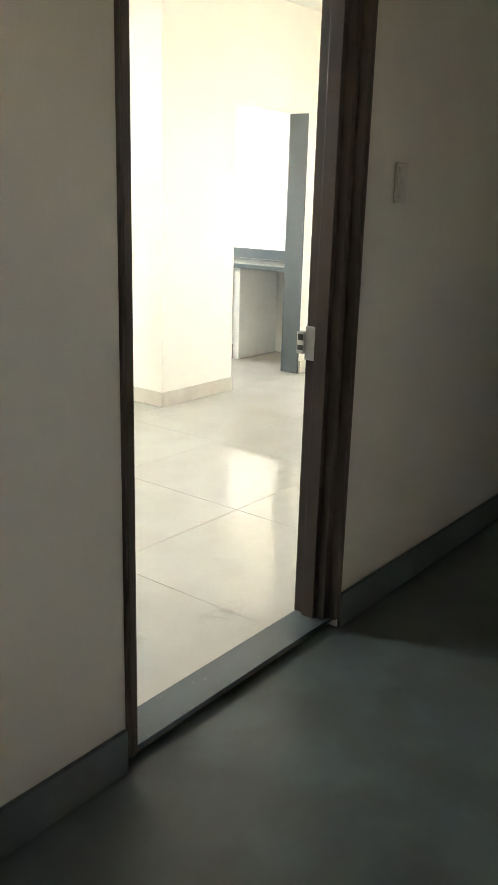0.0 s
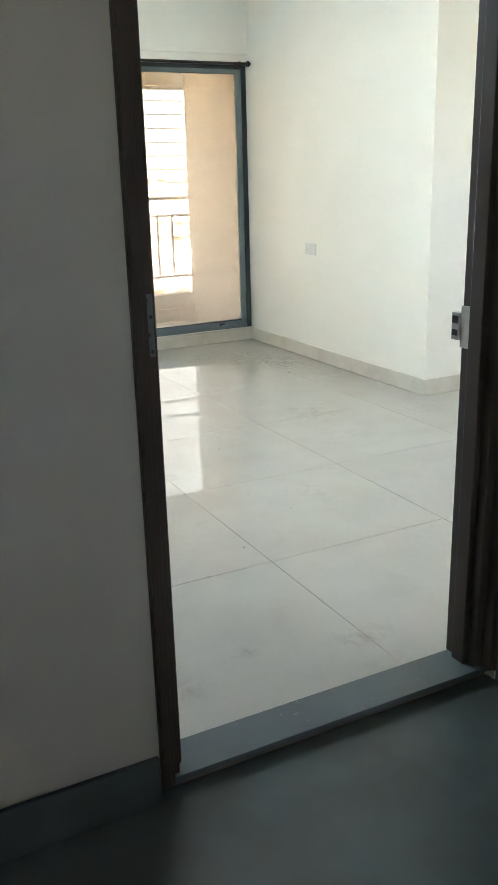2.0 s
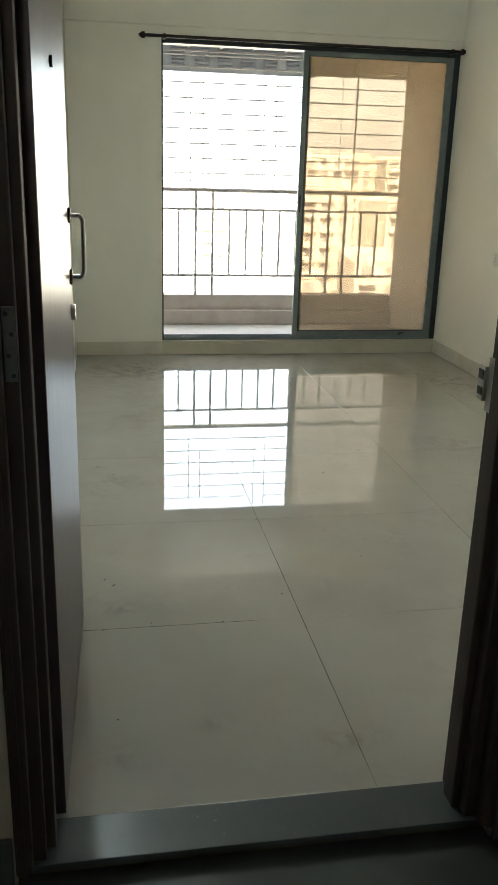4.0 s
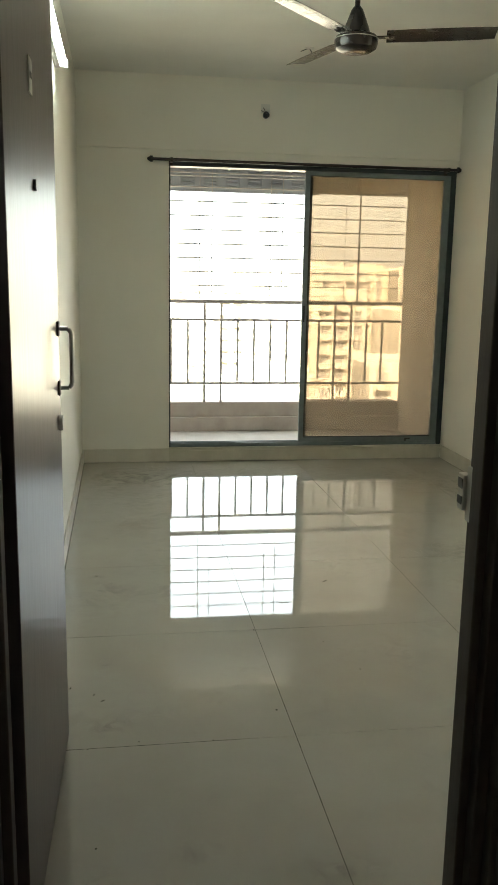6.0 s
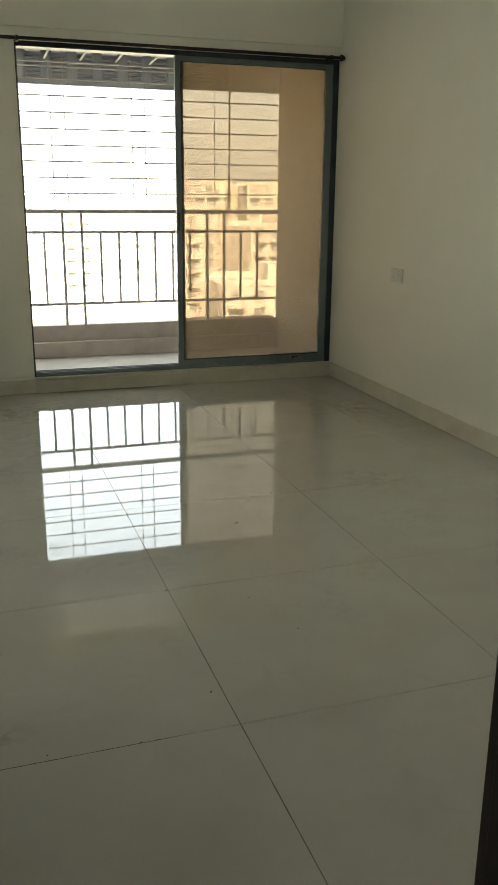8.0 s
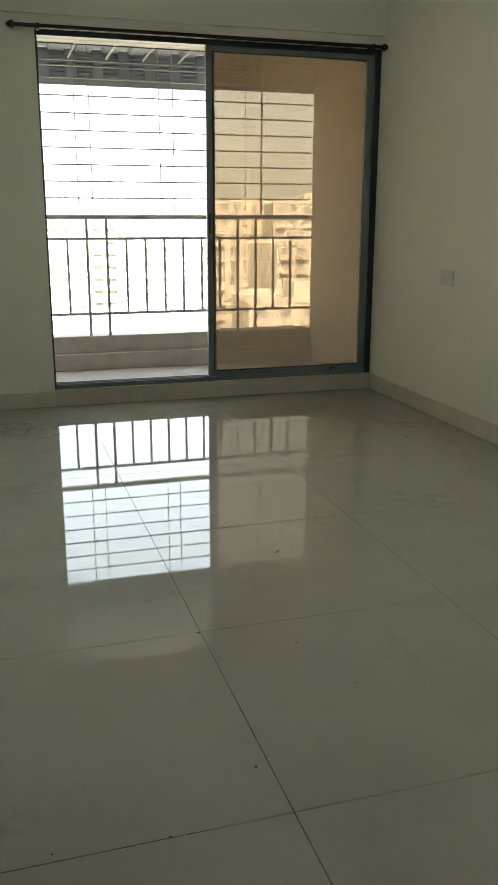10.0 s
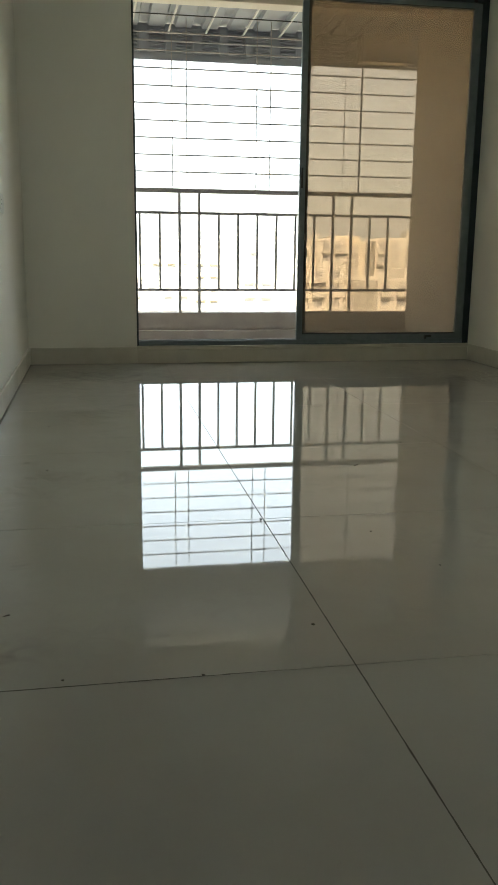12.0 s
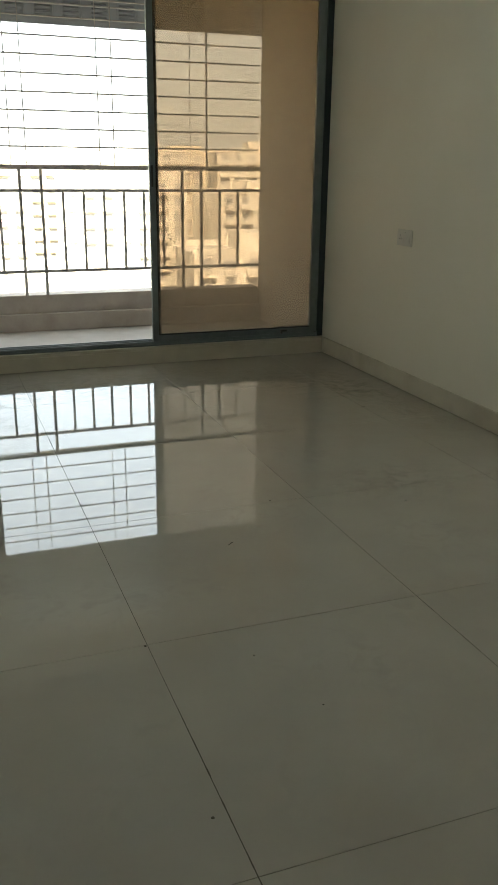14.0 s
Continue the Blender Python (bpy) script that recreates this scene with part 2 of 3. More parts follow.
structure(boxes("wall_kitchen_front", M_WALL, [(0.15, XJ, YJ, YJ + 0.15, -0.2, H), (XJ, 1.60, YJ, YJ + 0.15, 2.02, H), (1.60, XE, YJ, YJ + 0.15, -0.2, H)]),
          "cream painted wall with the kitchen opening")
structure(boxes("wall_kitchen_north", M_KTILE, [(0.15, 0.9, YK, YK + 0.15, -0.2, H), (0.9, 2.1, YK, YK + 0.15, 2.1, H), (0.9, 2.1, YK, YK + 0.15, -0.2, 1.1), (2.1, XE, YK, YK + 0.15, -0.2, H)]),
          "white tiled kitchen wall with a window opening")
# the gap from y -4.4 to -3.7 is made up, unseen, to light the room
structure(boxes("wall_far_east", M_WALL, [(XE, XE + 0.14, YO, -4.4, -0.2, H), (XE, XE + 0.14, -3.7, YK + 0.15, -0.2, H), (XE, XE + 0.14, -4.4, -3.7, -0.2, 1.0), (XE, XE + 0.14, -4.4, -3.7, 2.0, H)]),
          "cream wall of the dining side with an added unseen opening for fill daylight")
DF0, DF1, DFH = DX0 - 0.075, DX1 + 0.07, DH + 0.08
structure(boxes("wall_door_room_side", M_WALL, [(XL - 0.15, DF0, YO + 0.06, YD, -0.2, H), (DF1, XE, YO + 0.06, YD, -0.2, H), (DF0, DF1, YO + 0.06, YD, DFH, H)]),
          "cream painted wall round the entrance door")
structure(boxes("wall_lobby", M_LOBBY, [(LX0, DF0, YO, YO + 0.06, -0.2, H), (DF1, LX1, YO, YO + 0.06, -0.2, H), (DF0, DF1, YO, YO + 0.06, DFH, H)]),
          "grey-cream painted lobby wall round the entrance door")
# added opening, never in view: lets in sky and sun to brighten the lobby
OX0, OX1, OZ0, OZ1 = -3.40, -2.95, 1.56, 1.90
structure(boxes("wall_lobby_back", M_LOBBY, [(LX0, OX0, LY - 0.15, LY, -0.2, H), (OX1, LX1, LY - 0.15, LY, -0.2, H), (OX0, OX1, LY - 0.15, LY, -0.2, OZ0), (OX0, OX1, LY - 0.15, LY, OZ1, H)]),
          "grey-cream painted lobby wall with an added unseen opening for fill daylight")
structure(boxes("wall_lobby_east", M_LOBBY, [(LX1, LX1 + 0.15, LY - 0.15, YO + 0.06, -0.2, H)]), "grey-cream painted lobby end wall")
structure(boxes("wall_lobby_west", M_LOBBY, [(LX0 - 0.15, LX0, LY - 0.15, YO + 0.06, -0.2, H)]), "grey-cream painted lobby end wall")
structure(boxes("ceiling", M_CEIL, [(XL - 0.15, XE + 0.14, YO + 0.06, 0.16, H, H + 0.15)]), "white painted living room ceiling", "ceiling")
structure(boxes("ceiling", M_CEIL, [(LX0 - 0.15, LX1 + 0.15, LY - 0.15, YO + 0.059, H, H + 0.15)]), "white painted lobby ceiling", "ceiling")
structure(boxes("floor_lobby", M_KOTA, [(LX0, LX1, LY, YO + 0.03, -0.2, LZ)]), "polished dark green stone lobby floor", "floor")

# skirting
SK = [("west", (XL, XL + 0.012, YD, 0.0, 0.001, 0.10)), ("north", (XL + 0.012, WX0, -0.012, 0.0, 0.001, 0.10)),
      ("east", (-0.012, 0.0, YJ - 0.012, -0.012, 0.001, 0.102)), ("jog", (0.0, XJ, YJ - 0.012, YJ, 0.001, 0.102)),
      ("kitchen", (1.62, XE, YJ - 0.012, YJ, 0.001, 0.102)), ("door", (DF1 + 0.01, XE, YD, YD + 0.012, 0.001, 0.102))]
for _, s in SK:
    s = (*s[:4], 0.0045 if s[0] == XL else 0.001, s[5])
    structure(boxes("baseboard", M_SKIRT, [s], bevel=0.003), "beige tile skirting along the cream wall", "skirting")
for s in ((LX0, DF0 - 0.004, YO - 0.014, YO, LZ, 0.092), (DF1 + 0.004, LX1, YO - 0.014, YO, LZ, 0.092)):
    structure(boxes("baseboard", M_KOTA, [s], bevel=0.003), "dark stone skirting of the lobby", "skirting")

# sill under the sliding door
structure(boxes("sill", M_SILL, [(WX0 - 0.002, WX1 - 0.013, -0.014, 0.16, WZ0 - 0.02, WZ0), (WX0, WX1 - 0.013, -0.011, 0.011, 0.001, WZ0 - 0.021)], bevel=0.002),
          "beige marble sill under the balcony door", "sill")

# threshold of the entrance
structure(boxes("threshold", M_GRANITE, [(DF0, DF1, YO + 0.012, YD, -0.012, 0.004)], bevel=0.002), "dark grey granite threshold of the entrance door", "threshold")


# riser set back and given a dark colour: the slab's shadow line is painted in
structure(boxes("threshold", M_JOINT, [(DF0, DF1, YO + 0.036, YD, -0.15, -0.013)]), "recessed riser under the granite threshold, coloured dark as its shadow line", "threshold")

# ---- entrance door ----
def door_frame():
    e = structure(new("door_frame"), "dark brown moulded wooden door frame", "door frame")
    for name, xi, xo in (("jamb", DX0, DF0), ("jamb", DX1, DF1)):
        bm = bmesh.new()
        s, wd = (1 if xo > xi else -1), abs(xo - xi)
        def seg(a, b, y0, y1):
            box(bm, min(xi + s * a, xi + s * b), max(xi + s * a, xi + s * b), y0, y1, 0.004 if a > 0 or y0 > YO else 0.0, DFH, 0.003)
        seg(0.0, wd, YO + 0.055, YD - 0.036)
        seg(0.014, wd, YD - 0.036, YD + 0.004)
        seg(0.018, wd, YO + 0.022, YO + 0.055)
        seg(0.042, wd, YO - 0.012, YO + 0.022)
        seg(0.054, wd - 0.004, YO - 0.017, YO - 0.010)
        part(name, bm, M_FRAME, e)
    bm = bmesh.new()
    box(bm, DX0, DX1, YO + 0.055, YD - 0.036, DH, DFH, 0.003)
    box(bm, DX0, DX1, YD - 0.036, YD + 0.004, DH + 0.014, DFH, 0.003)
    box(bm, DX0, DX1, YO - 0.012, YO + 0.055, DH + 0.042, DFH, 0.003)
    part("head", bm, M_FRAME, e)
    return e


door_frame()


def door_leaf():
    x0, x1 = DX0 - 0.018, DX0 + 0.018
    y0, y1 = YD + 0.004, YD + 0.865
    e = thing("door", "dark brown laminated entrance door standing open against the cream wall", "door", (x0, y0, 0))
    e.rotation_euler = (0, 0, radians(-1.6))
    inv = Matrix.Translation(-Vector((x0, y0, 0)))
    def p(name, bm, mat, label="", smooth=False):
        bm.transform(inv)
        return part(name, bm, mat, e, label, smooth)
    bm = bmesh.new(); box(bm, x0, x1, y0, y1, 0.012, DH + 0.008, 0.002); p("leaf", bm, M_LEAF)
    yh = y1 - 0.055
    bm = bmesh.new()
    pts = [(x1, yh, 1.07), (x1 + 0.030, yh, 1.07), (x1 + 0.038, yh, 1.082), (x1 + 0.038, yh, 1.218), (x1 + 0.030, yh, 1.23), (x1, yh, 1.23)]
    for a, b in zip(pts, pts[1:]):
        rod(bm, a, b, 0.006)
    p("handle", bm, M_STEEL, "steel bow handle", True)
    for z in (1.07, 1.23):
        bm = bmesh.new(); box(bm, x1, x1 + 0.007, yh - 0.012, yh + 0.012, z - 0.020, z + 0.020, 0.003); p("handle_rose", bm, M_HANDLE)
    bm = bmesh.new(); rod(bm, (x1, y1 - 0.06, 0.975), (x1 + 0.012, y1 - 0.06, 0.975), 0.022, 16); p("lock_cylinder", bm, M_STEEL, "", True)
    bm = bmesh.new(); rod(bm, (x1, YD + 0.40, 1.560), (x1 + 0.006, YD + 0.40, 1.560), 0.012, 14); p("peephole", bm, M_DARK, "", True)
    bm = bmesh.new(); box(bm, x1, x1 + 0.003, YD + 0.35, YD + 0.40, 1.74, 1.81, 0.001)
    pl = p("label_plate", bm, M_PLASTIC, "small white plate")
    bm = bmesh.new(); box(bm, x1 + 0.003, x1 + 0.004, YD + 0.363, YD + 0.388, 1.77, 1.782, 0)
    bm.transform(inv); part("mark", bm, M_DARK, pl)
    for z in (0.25, 1.0, 1.8):
        bm = bmesh.new(); rod(bm, (x0 + 0.002, y0 - 0.001, z), (x0 + 0.002, y0 - 0.001, z + 0.1), 0.006); p("hinge", bm, M_STEEL, "", True)


door_leaf()


def jamb_plate():
    e = thing("lock_plate", "dull grey metal plate with four screws on the dark door frame", "plate", (DX0 - 0.0295, YO + 0.0215, 1.075))
    bm = bmesh.new(); box(bm, -0.0105, 0.0105, -0.003, -0.0002, -0.063, 0.063, 0.001); part("plate", bm, M_PLATE, e)
    for x, z in ((-0.004, 0.052), (0.004, 0.018), (-0.002, -0.018), (0.004, -0.052)):
        bm = bmesh.new(); rod(bm, (x, -0.0042, z), (x, -0.002, z), 0.004, 10); part("screw", bm, M_DARK, e)


jamb_plate()


def strike():
    e = thing("strike_plate", "chrome lock strike box screwed to the dark door frame", "lock", (DX1 + 0.012, YD, 0.964))
    bm = bmesh.new()
    box(bm, -0.002, 0.010, -0.030, 0.006, -0.055, 0.055, 0.0008)
    part("plate", bm, M_NICKEL, e)
    bm = bmesh.new()
    box(bm, -0.009, 0.012, 0.005, 0.034, -0.036, 0.036, 0.002)
    part("box", bm, M_NICKEL, e)
    for z0, z1 in ((-0.024, -0.008), (0.008, 0.028)):
        bm = bmesh.new()
        box(bm, -0.0105, -0.0085, 0.009, 0.030, z0, z1)
        part("bolt_slot", bm, M_DARK, e)


strike()


# ---- sliding balcony door ----
def sliding_door():
    e = thing("sliding_door", "grey aluminium sliding balcony door, half open, with amber tinted glass", "door", ((WX0 + WX1) / 2, 0.05, WZ0))
    inv = Matrix.Translation(-Vector(e.location))
    def p(name, mat, spans, label="", bevel=0.001, parent=e):
        bm = bmesh.new()
        for s in spans:
            box(bm, *s, bevel=bevel)
        bm.transform(inv)
        return part(name, bm, mat, parent, label)
    p("outer_frame", M_TRACK, [(WX0, WX0 + 0.012, 0.02, 0.13, WZ0, WZ1), (WX1 - 0.04, WX1 - 0.001, 0.02, 0.13, WZ0, WZ1),
                                (WX0 + 0.012, WX1 - 0.04, 0.02, 0.13, WZ1 - 0.03, WZ1)], "dark outer frame")
    p("track", M_ALU, [(WX0 + 0.012, WX1 - 0.04, 0.02, 0.13, WZ0, WZ0 + 0.010)] +
      [(WX0 + 0.012, WX1 - 0.04, y, y + 0.005, WZ0 + 0.010, WZ0 + 0.028) for y in (0.022, 0.065, 0.105)], "double floor track")
    for y, x0, x1, ws in ((0.032, -1.148, -0.035, 0.056), (0.076, -1.120, -0.014, 0.040)):
        zb, zt, w = WZ0 + 0.029, WZ1 - 0.031, 0.036
        s = p("sash", M_ALU, [(x0, x0 + w, y, y + 0.026, zb, zt), (x1 - ws, x1, y, y + 0.026, zb, zt),
                               (x0 + w, x1 - ws, y, y + 0.026, zb, zb + 0.034), (x0 + w, x1 - ws, y, y + 0.026, zt - 0.03, zt)])
        p("pane", M_GLASS, [(x0 + w - 0.004, x1 - ws + 0.004, y + 0.011, y + 0.016, zb + 0.03, zt - 0.026)], "amber tinted glass", 0, s)
        if y < 0.05:
            p("gasket", M_TRACK, [(x0 + w, x1 - ws, y - 0.001, y + 0.004, zb + 0.033, zb + 0.041), (x0 + w, x1 - ws, y - 0.001, y + 0.004, zt - 0.036, zt - 0.03)], "", 0, s)
            p("catch", M_DARK, [(-0.30, -0.255, y - 0.012, y, zb + 0.012, zb + 0.024), (-0.30, -0.288, y - 0.016, y, zb + 0.0, zb + 0.024)], "", 0.001, s)
            p("lock", M_DARK, [(x0 + 0.008, x0 + 0.020, y - 0.008, y, 1.05, 1.17)], "", 0.001, s)
    return e


sliding_door()


def curtain_rod():
    e = thing("curtain_rod", "dark brown curtain rod with finials above the balcony door", "curtain rod", (-1.15, -0.07, 2.172))
    bm = bmesh.new(); rod(bm, (-1.11, 0, 0), (1.115, 0, 0), 0.0105, 14); part("pole", bm, M_ROD, e, "", True)
    for s, x in ((-1, -1.11), (1, 1.115)):
        bm = bmesh.new()
        rod(bm, (x, 0, 0), (x + s * 0.014, 0, 0), 0.021, 14)
        if s < 0:
            rod(bm, (x + s * 0.014, 0, 0), (x + s * 0.040, 0, 0), 0.023, 14, 0.006)
        else:
            rod(bm, (x + s * 0.014, 0, 0), (x + s * 0.028, 0, 0), 0.018, 14, 0.012)
        part("finial", bm, M_ROD, e, "", True)
    for x in (-0.98, 1.05):
        bm = bmesh.new()
        box(bm, x - 0.010, x + 0.010, -0.004, 0.068, -0.016, -0.011, 0.001)
        box(bm, x - 0.012, x + 0.012, 0.066, 0.069, -0.035, 0.02, 0.001)
        rod(bm, (x - 0.008, 0, 0), (x + 0.008, 0, 0), 0.0155, 14)
        part("bracket", bm, M_ROD, e)


curtain_rod()


# ---- fan, tube light, wall fittings ----
def ceiling_fan(x, y, z, turn):
    e = thing("ceiling_fan", "dark brown ceiling fan with three metal blades", "fan", (x, y, z))
    bm = bmesh.new()
    lathe(bm, [(0.02, -0.045), (0.068, -0.041), (0.091, -0.028), (0.098, -0.005), (0.098, 0.012), (0.091, 0.024), (0.06, 0.034), (0.03, 0.038)], (0, 0, 0), 36)
    part("motor", bm, M_FAN, e, "", True)
    bm = bmesh.new(); lathe(bm, [(0.096, 0.008), (0.0995, 0.009), (0.0995, 0.012), (0.096, 0.013)], (0, 0, 0), 36); part("trim_ring", bm, M_STEEL, e, "chrome ring", True)
    bm = bmesh.new(); lathe(bm, [(0.062, 0.036), (0.055, 0.06), (0.040, 0.10), (0.026, 0.135), (0.014, 0.15)], (0, 0, 0)); part("cup", bm, M_FAN, e, "", True)
    bm = bmesh.new(); lathe(bm, [(0.012, 0.14), (0.012, H - z - 0.06)], (0, 0, 0), 14); part("downrod", bm, M_FAN, e, "", True)
    bm = bmesh.new(); lathe(bm, [(0.016, H - z - 0.085), (0.040, H - z - 0.065), (0.055, H - z - 0.02), (0.058, H - z)], (0, 0, 0)); part("canopy", bm, M_FAN, e, "", True)
    for k in range(3):
        m = Matrix.Rotation(radians(turn + 120 * k), 4, "Z")
        bm = bmesh.new()
        rows = []
        for i in range(9):
            r = 0.135 + 0.48 * i / 8
            w = 0.056 + 0.004 * math.sin(math.pi * i / 8)
            if i == 8:
                w *= 0.93
            row = []
            for j in range(5):
                v = -1 + j / 2
                row.append((r, v * w, 0.026 + 0.010 * i / 8 - v * w * 0.18 - 0.003 * v * v))
            rows.append(row)
        top = [[bm.verts.new(q) for q in row] for row in rows]
        bot = [[bm.verts.new((q[0], q[1], q[2] - 0.002)) for q in row] for row in rows]
        for a in range(8):
            for b in range(4):
                bm.faces.new((top[a][b], top[a + 1][b], top[a + 1][b + 1], top[a][b + 1]))
                bm.faces.new((bot[a][b], bot[a][b + 1], bot[a + 1][b + 1], bot[a + 1][b]))
            for b in (0, 4):
                bm.faces.new((top[a][b], top[a + 1][b], bot[a + 1][b], bot[a][b]))
        for a in (0, 8):
            for b in range(4):
                bm.faces.new((top[a][b], top[a][b + 1], bot[a][b + 1], bot[a][b]))
        bm.transform(m)
        blade = part("blade", bm, M_FAN, e, "", True)
        bm = bmesh.new()
        box(bm, 0.08, 0.165, -0.018, 0.018, 0.016, 0.022, 0.001)
        for yy in (-0.010, 0.010):
            rod(bm, (0.150, yy, 0.012), (0.150, yy, 0.030), 0.005, 8)
        bm.transform(m)
        part("blade_arm", bm, M_FAN, blade)


ceiling_fan(-1.436, -2.30, 2.42, -15)


def tube_light():
    e = thing("tube_light", "lit white tube light on the cream wall near the ceiling", "lamp", (XL, -2.60, 2.33))
    bm = bmesh.new(); box(bm, 0.0, 0.028, -0.61, 0.61, -0.018, 0.018, 0.004); part("batten", bm, M_PLASTIC, e)
    bm = bmesh.new(); rod(bm, (0.045, -0.59, 0), (0.045, 0.59, 0), 0.0115, 16); part("tube", bm, M_TUBE, e, "glowing white tube", True)
    for y in (-0.60, 0.60):
        bm = bmesh.new(); box(bm, 0.01, 0.062, y - 0.012, y + 0.012, -0.018, 0.018, 0.004); part("end_cap", bm, M_PLASTIC, e)


tube_light()


def socket_plate(name, label, at, ry, w, h, split=2, cat="socket", mat=M_PLASTIC):
    """A plate facing local -y, turned by ry about z."""
    e = thing(name, label, cat, at)
    e.rotation_euler = (0, 0, radians(ry))
    bm = bmesh.new(); box(bm, -w / 2, w / 2, -0.009, -0.0005, -h / 2, h / 2, 0.003); part("plate", bm, mat, e)
    n = split
    for k in range(n):
        x0 = -w / 2 + 0.012 + k * (w - 0.024) / n
        x1 = x0 + (w - 0.024) / n - 0.002
        bm = bmesh.new(); box(bm, x0, x1, -0.0125, -0.008, -h / 2 + 0.014, h / 2 - 0.014, 0.001)
        mod = part("module", bm, mat, e)
        if k == 0 and cat == "socket":
            bm = bmesh.new()
            for dx, dz in ((0, 0.012), (-0.010, -0.006), (0.010, -0.006)):
                c = (x0 + x1) / 2 + dx
                rod(bm, (c, -0.0132, dz), (c, -0.012, dz), 0.003, 8)
            part("pin_hole", bm, M_DARK, mod)
        else:
            bm = bmesh.new(); c = (x0 + x1) / 2; box(bm, c - 0.006, c + 0.006, -0.0145, -0.012, -0.012, 0.012, 0.001); part("rocker", bm, mat, mod)


socket_plate("socket", "white socket plate with a switch on the cream wall", (0, -0.965, 0.818), -90, 0.15, 0.085)
socket_plate("socket", "white socket plate with a switch on the long cream wall", (XL, -1.245, 0.865), 90, 0.15, 0.085)
socket_plate("bell_switch", "pale bell switch plate on the lobby wall", (-1.545, YO, 1.47), 0, 0.075, 0.125, 1, "switch", M_PALE)


def pipe_stub():
    e = thing("pipe_stub", "dark pipe stub with loose wires in the cream wall", "pipe", (-1.462, -0.022, 2.50))
    bm = bmesh.new()
    lathe(bm, [(0.022, 0), (0.022, 0.03), (0.014, 0.03), (0.014, 0.002)], (0, 0, 0), 18)
    bm.transform(Matrix.Rotation(radians(90), 4, "X"))
    part("pipe", bm, M_DARK, e, "", True)
    for k, (dx, dz) in enumerate(((-0.012, 0.05), (0.004, 0.06), (-0.022, 0.03), (0.018, 0.035))):
        bm = bmesh.new()
        rod(bm, (dx * 0.3, -0.010, 0.012), (dx, -0.020, dz * 0.7), 0.0022, 6)
        rod(bm, (dx, -0.020, dz * 0.7), (dx * 1.5, -0.006, dz), 0.0022, 6)
        part("wire", bm, M_STEEL if k % 2 else M_DARK, e)
    bm = bmesh.new(); box(bm, -0.035, 0.03, -0.002, -0.0005, 0.015, 0.075, 0.0); part("plaster_patch", bm, M_PLASTIC, e)


pipe_stub()


def ceiling_hook():
    e = thing("wire_stub", "loose wires coming out of the white ceiling", "wire", (-1.35, -0.9, H))
    bm = bmesh.new()
    rod(bm, (0, 0, 0), (0.02, 0.0, -0.03), 0.003, 6)
    rod(bm, (0.02, 0, -0.03), (0.06, 0.01, -0.012), 0.003, 6)
    rod(bm, (0, 0, 0), (-0.05, 0.01, -0.02), 0.003, 6)
    part("wire", bm, M_DARK, e)
    bm = bmesh.new(); rod(bm, (0, 0, -0.006), (0, 0, -0.0005), 0.03, 14); part("rose", bm, M_STEEL, e, "", True)


ceiling_hook()

# ---- kitchen ----
structure(boxes("trim", M_GRANITE, [(1.585, 1.605, YJ - 0.008, YJ + 0.158, 0.001, 2.02)], bevel=0.002), "grey granite lining of the kitchen opening", "door frame")
k = thing("kitchen_counter", "grey granite kitchen counter on white supports", "counter", (1.98, -1.5, 0))
for nm, mt, sp in (("worktop", M_GRANITE, (-0.28, 0.31, -0.66, 0.98, 0.80, 0.84)), ("upstand", M_GRANITE, (0.292, 0.31, -0.66, 0.98, 0.842, 0.93)),
                   ("support", M_KTILE, (-0.24, 0.31, -0.09, -0.03, 0.0, 0.799)), ("support", M_KTILE, (-0.24, 0.31, 0.6, 0.66, 0.0, 0.799))):
    boxes(nm, mt, [sp], k, bevel=0.002)

# ---- balcony ----
structure(boxes("floor_balcony", M_BFLOOR, [(BX0, BX1, 0.16, BY + 0.15, -0.3, -0.10)]), "grey tiled balcony floor", "floor")
structure(boxes("wall_balcony_east", M_BALC, [(BX1, BX1 + 0.15, 0.16, BY - 0.01, -0.3, 3.0), (0.15, BX1, 0.1, 0.16, -0.3, 3.0)]), "beige plastered balcony side wall")
structure(boxes("wall_balcony_west", M_BALC, [(BX0 - 0.15, BX0, 0.16, BY + 0.15, -0.3, 3.0)]), "beige plastered balcony side wall")
AW_Z0, BEAM_Y, BEAM_Z = 2.50, 0.95, 2.272
structure(boxes("balcony_slab", M_BALC, [(BX0 - 0.15, BX1 + 0.15, 0.16, 1.10, 2.80, 2.95)]), "beige slab above the balcony", "ceiling")
structure(boxes("beam", M_BALC, [(BX0, BX1, BEAM_Y - 0.15, BEAM_Y, BEAM_Z, 2.80)], bevel=0.004), "beige plastered edge beam above the balcony", "beam")
structure(boxes("beam", M_BALC, [(-0.175, BX1, 2.03, 2.155, 2.214, 2.80)], bevel=0.004), "beige plastered fascia at the end of the balcony awning", "beam")
structure(boxes("parapet", M_PARAPET, [(BX0, BX1, BY - 0.015, BY + 0.16, -0.10, 0.178), (BX0, BX1, BY - 0.075, BY - 0.016, -0.10, 0.036)], bevel=0.006), "weathered plaster parapet kerb of the balcony", "parapet")


